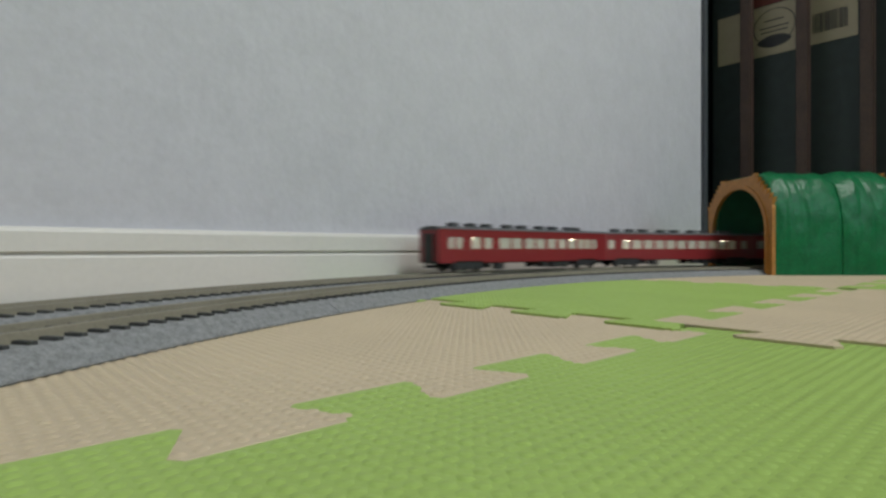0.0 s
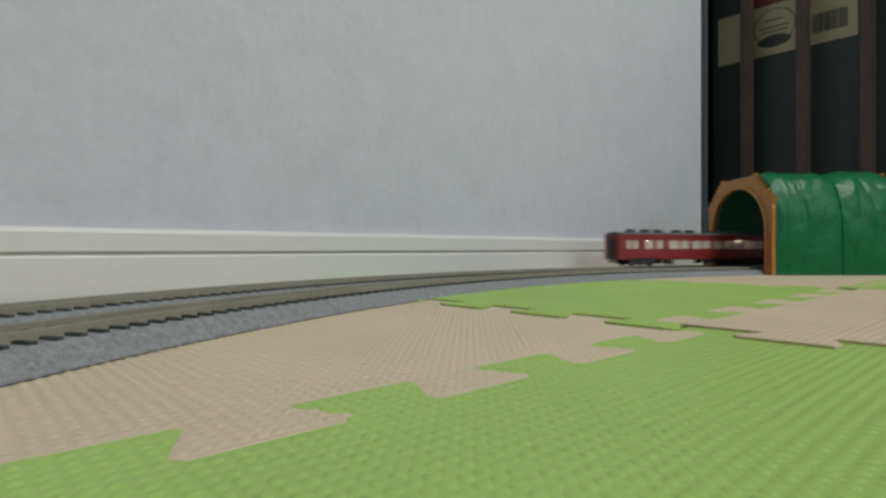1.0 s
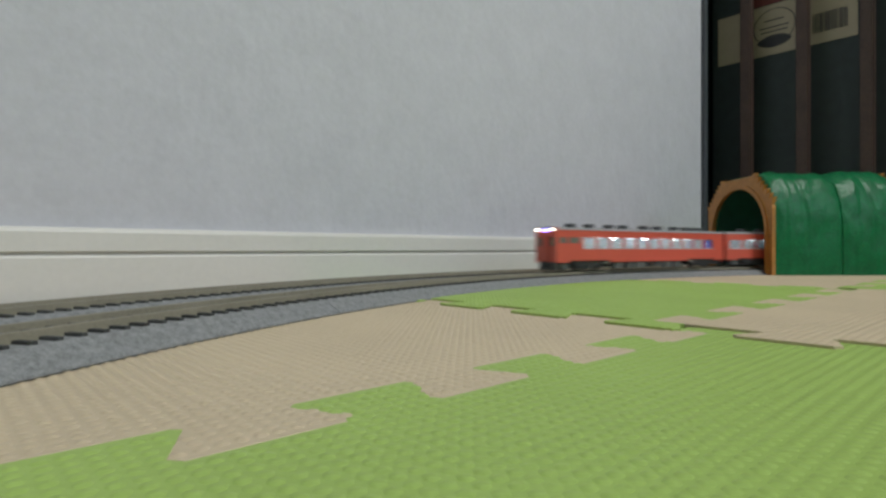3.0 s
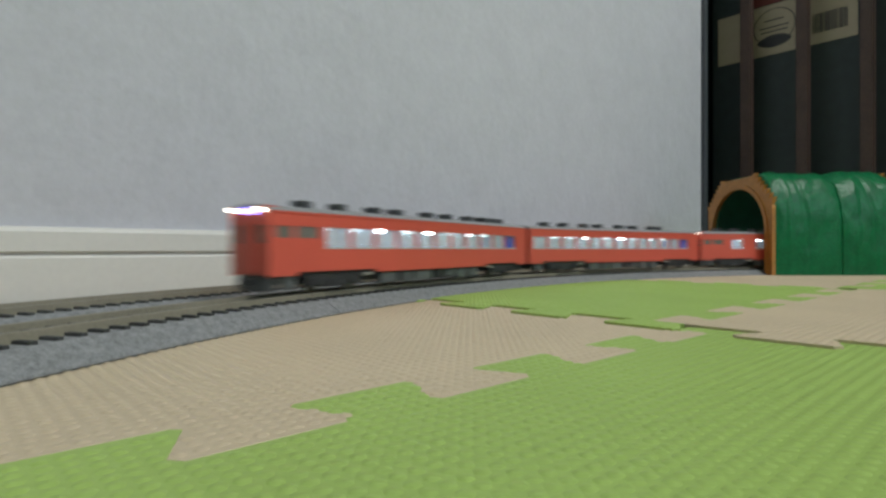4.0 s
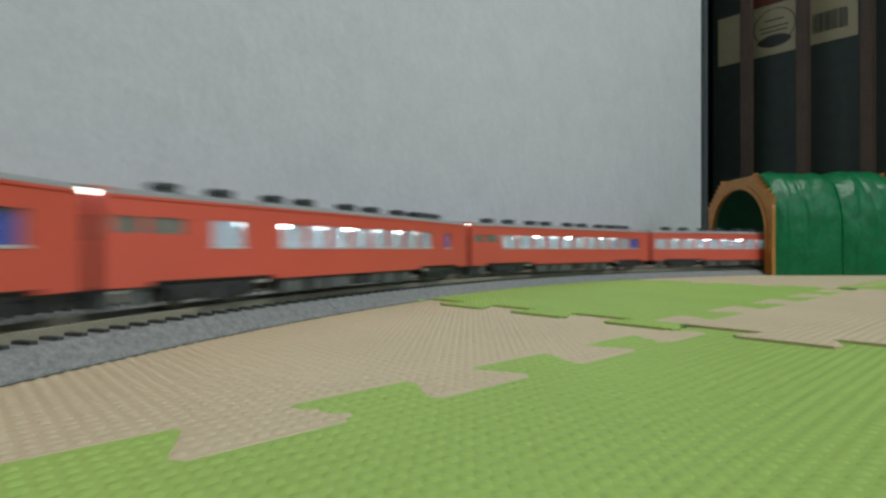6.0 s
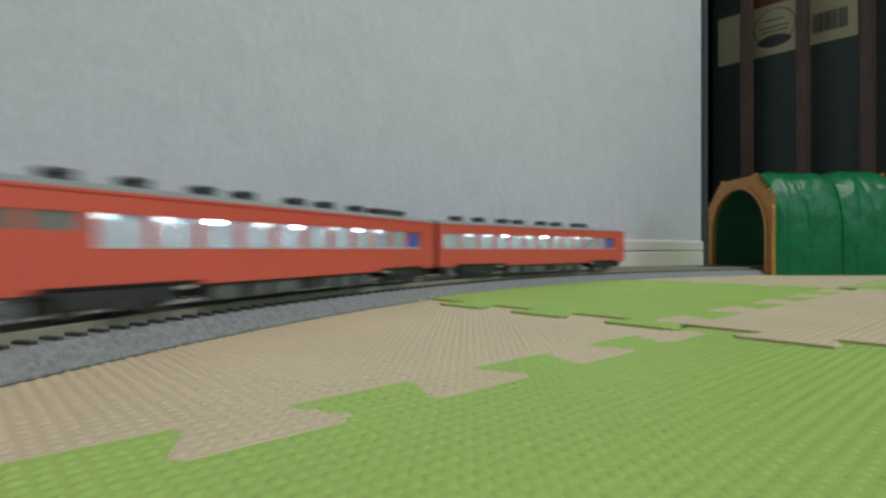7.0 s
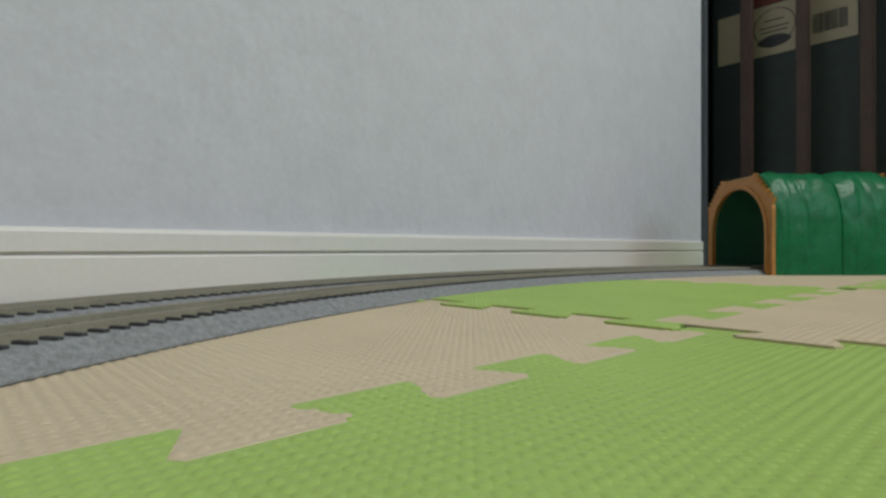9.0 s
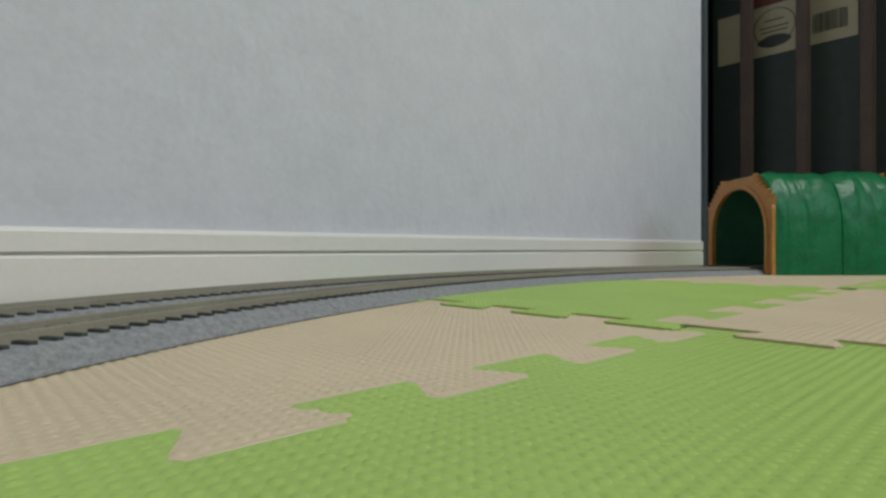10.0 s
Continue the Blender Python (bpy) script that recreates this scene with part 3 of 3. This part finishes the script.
    part("interior_ceiling", boxed(-HALF + 0.002, HALF - 0.002, -CAR_W + 0.0015, CAR_W - 0.0015, EAVE - 0.0016, EAVE - 0.0008), M_INTERIOR, thing)
    for x in seats:
        for s in (-1, 1):
            part("seat", boxed(x - 0.0054, x + 0.0054, s * 0.0088 - 0.0026, s * 0.0088 + 0.0026, BODY_Z0, 0.0298, bevel=0.0008), M_SEAT, thing, "blue seat back")
    for n, x in enumerate(led_at):
        part("interior_lamp", boxed(x - 0.0020, x + 0.0020, -0.0020, 0.0020, 0.0294, 0.0311), led[n % len(led)], thing, "glowing interior lamp")
    part("partition", boxed(-HALF + 0.012, -HALF + 0.0125, -CAR_W + 0.0015, CAR_W - 0.0015, BODY_Z0, EAVE - 0.002), M_INTERIOR, thing)
    if cab:
        part("partition", boxed(HALF - 0.0225, HALF - 0.022, -CAR_W + 0.0015, CAR_W - 0.0015, BODY_Z0, EAVE - 0.002), M_INTERIOR, thing)
    # underframe
    part("underframe", boxed(-HALF + 0.004, HALF - 0.004, -0.0112, 0.0112, BODY_Z0 - 0.0025, BODY_Z0 - 0.0005), M_UNDER, thing)
    rng = random.Random(7)
    x = -0.052
    while x < 0.05:
        w = rng.uniform(0.008, 0.018)
        grey = rng.random() < 0.6 and paint is M_RED
        if paint is M_MAROON and rng.random() < 0.25:
            x += w + 0.006
            continue
        for s in (-1, 1):
            part("equipment_box", boxed(x, x + w, min(s * 0.006, s * 0.0118), max(s * 0.006, s * 0.0118), rng.uniform(0.0015, 0.003), BODY_Z0 - 0.002, bevel=0.0006), M_UNDERGREY if grey else M_UNDER, thing)
        x += w + rng.uniform(0.002, 0.006)
    if paint is M_RED:
        for x in (-0.068, 0.064):
            for s in (-1, 1):
                part("step_plate", boxed(x - 0.0028, x + 0.0028, s * 0.0118 - 0.0010, s * 0.0118 + 0.0010, BODY_Z0 - 0.0030, BODY_Z0 - 0.0017, bevel=0.0003), M_STEP, thing, "pale door step")
        for e in (-1, 1):       # tanks and brackets outside the bogies
            if e < 0 or not cab:
                part("end_gear", boxed(min(e * 0.1095, e * 0.1235), max(e * 0.1095, e * 0.1235), -0.0105, 0.0105, 0.0030, BODY_Z0 - 0.0005, bevel=0.0006), M_UNDER, thing)
        for s in (-1, 1):
            part("tank", boxed(0.1125, 0.1195, s * 0.0112 - 0.0006, s * 0.0112 + 0.0006, 0.0022, BODY_Z0 - 0.0012, bevel=0.0004), M_UNDERGREY, thing, "grey tank beside the bogie")
    for e in (-1, 1):
        bogie(thing, e * 0.087)
        part("coupler", boxed(min(e * (HALF - 0.01), e * (HALF + 0.0042)), max(e * (HALF - 0.01), e * (HALF + 0.0042)), -0.0015, 0.0015, 0.0040, 0.0065, bevel=0.0005), M_UNDER, thing)
    return thing


def spread(a, b, n, share=0.7):
    w = (b - a) / n
    return [(a + w * (k + 0.5 - share / 2), a + w * (k + 0.5 + share / 2)) for k in range(n)]


def along(*pairs):
    """Openings given as shares of the car's length from its front."""
    return sorted((HALF - b * 2 * HALF, HALF - a * 2 * HALF) for a, b in pairs)


CAB = [(0.014, 0.050), (0.060, 0.112)]
HOLES_LEAD = along(*CAB, *spread(0.125, 0.925, 11, 0.86))
HOLES_TRAILER = along(*spread(0.012, 0.925, 13, 0.86))
HOLES_CAB = along(*CAB, (0.155, 0.215), *spread(0.285, 0.80, 8, 0.86), (0.865, 0.895))
VENTS_PLAIN = [(x, 0.0036) for x in (0.098, 0.074, 0.046, 0.026, -0.006, -0.028, -0.060, -0.070)]
VENTS_UNIT = [(x, 0.0036) for x in (0.098, 0.074, 0.046, 0.026, -0.006, -0.028, -0.056)] + [(-0.089, 0.0150)]
SKIRT_RED = [(-0.062, 0.058), (-HALF, -0.112), (0.112, HALF)]
LEDS = [-0.080, -0.058, -0.034, -0.010, 0.014, 0.040, 0.062, 0.084]

railcars, coaches = [], []
for k in range(5):
    railcars.append(coach("railcar", "vermilion diesel railcar model with lit windows on the track", "model railcar", "vermilion train", M_RED, (HOLES_LEAD, HOLES_TRAILER, HOLES_CAB, HOLES_LEAD, HOLES_TRAILER)[k], M_GLASS, (M_LEDLOW, M_LEDDIM, M_LEDLOW, M_LED, M_LEDLOW, M_LED, M_LEDLOW, M_LEDLOW),
                          LEDS, VENTS_PLAIN if k in (1, 4) else VENTS_UNIT, k in (0, 2, 3), (-0.1020,), SKIRT_RED))
# the coaches are a little shorter
HALF = 0.1215
REAR = [(0.045, 0.070), (0.083, 0.110), (0.152, 0.201), (0.222, 0.260), (0.298, 0.361), (0.371, 0.425), (0.446, 0.502), (0.513, 0.566), (0.588, 0.638), (0.658, 0.706), (0.723, 0.775), (0.793, 0.834), (0.844, 0.885), (0.898, 0.929)]
HOLES_REAR = [(-HALF + a * 2 * HALF, -HALF + b * 2 * HALF) for a, b in REAR]
HOLES_MID = [(-HALF + a * 2 * HALF, -HALF + b * 2 * HALF) for a, b in [(0.03, 0.065), (0.11, 0.155)] + spread(0.165, 0.86, 10, 0.78) + [(0.89, 0.93)]]
MAR_VENTS = [(-HALF + f * 2 * HALF, 0.0045) for f in (0.109, 0.197, 0.279, 0.395, 0.481, 0.594, 0.68, 0.79, 0.842)]
for k in range(3):
    coaches.append(coach("passenger_coach", "dark red passenger coach model with warmly lit windows", "model coach", "dark red train", M_MAROON, HOLES_MID if k else HOLES_REAR, M_GLASSWARM, (M_LEDWARM,),
                         [-0.075, 0.078], MAR_VENTS, False, (), [(-HALF, -0.104), (-0.07, 0.07), (0.104, HALF)]))


def ride(thing, r, where, forward):
    """Key a car whose middle runs at where(t) radians, on its two bogies."""
    rows = []
    for k in range(0, 101):
        t = k / 10
        a = where(t)
        d = 0.087 / r
        p, q = line(r, a - d)[0], line(r, a + d)[0]
        mid, h = (p + q) / 2, (q - p) * forward
        rows.append((t, pose(mid.x, mid.y, RAIL_TOP + 0.0007, 0, 0, math.degrees(math.atan2(h.y, h.x)))))
    walk(thing, rows)


def motions():
    step = 0.3582
    for k, car in enumerate(railcars):
        ride(car, R_IN, lambda t, k=k: 0.4842 - 0.4110 * t + (k + 0.49) * step, -1)
    step = 0.3040
    for k, car in enumerate(coaches):
        ride(car, R_IN + GAP, lambda t, k=k: -0.855 + 0.3363 * t + (k + 0.49) * step, 1)


motions()
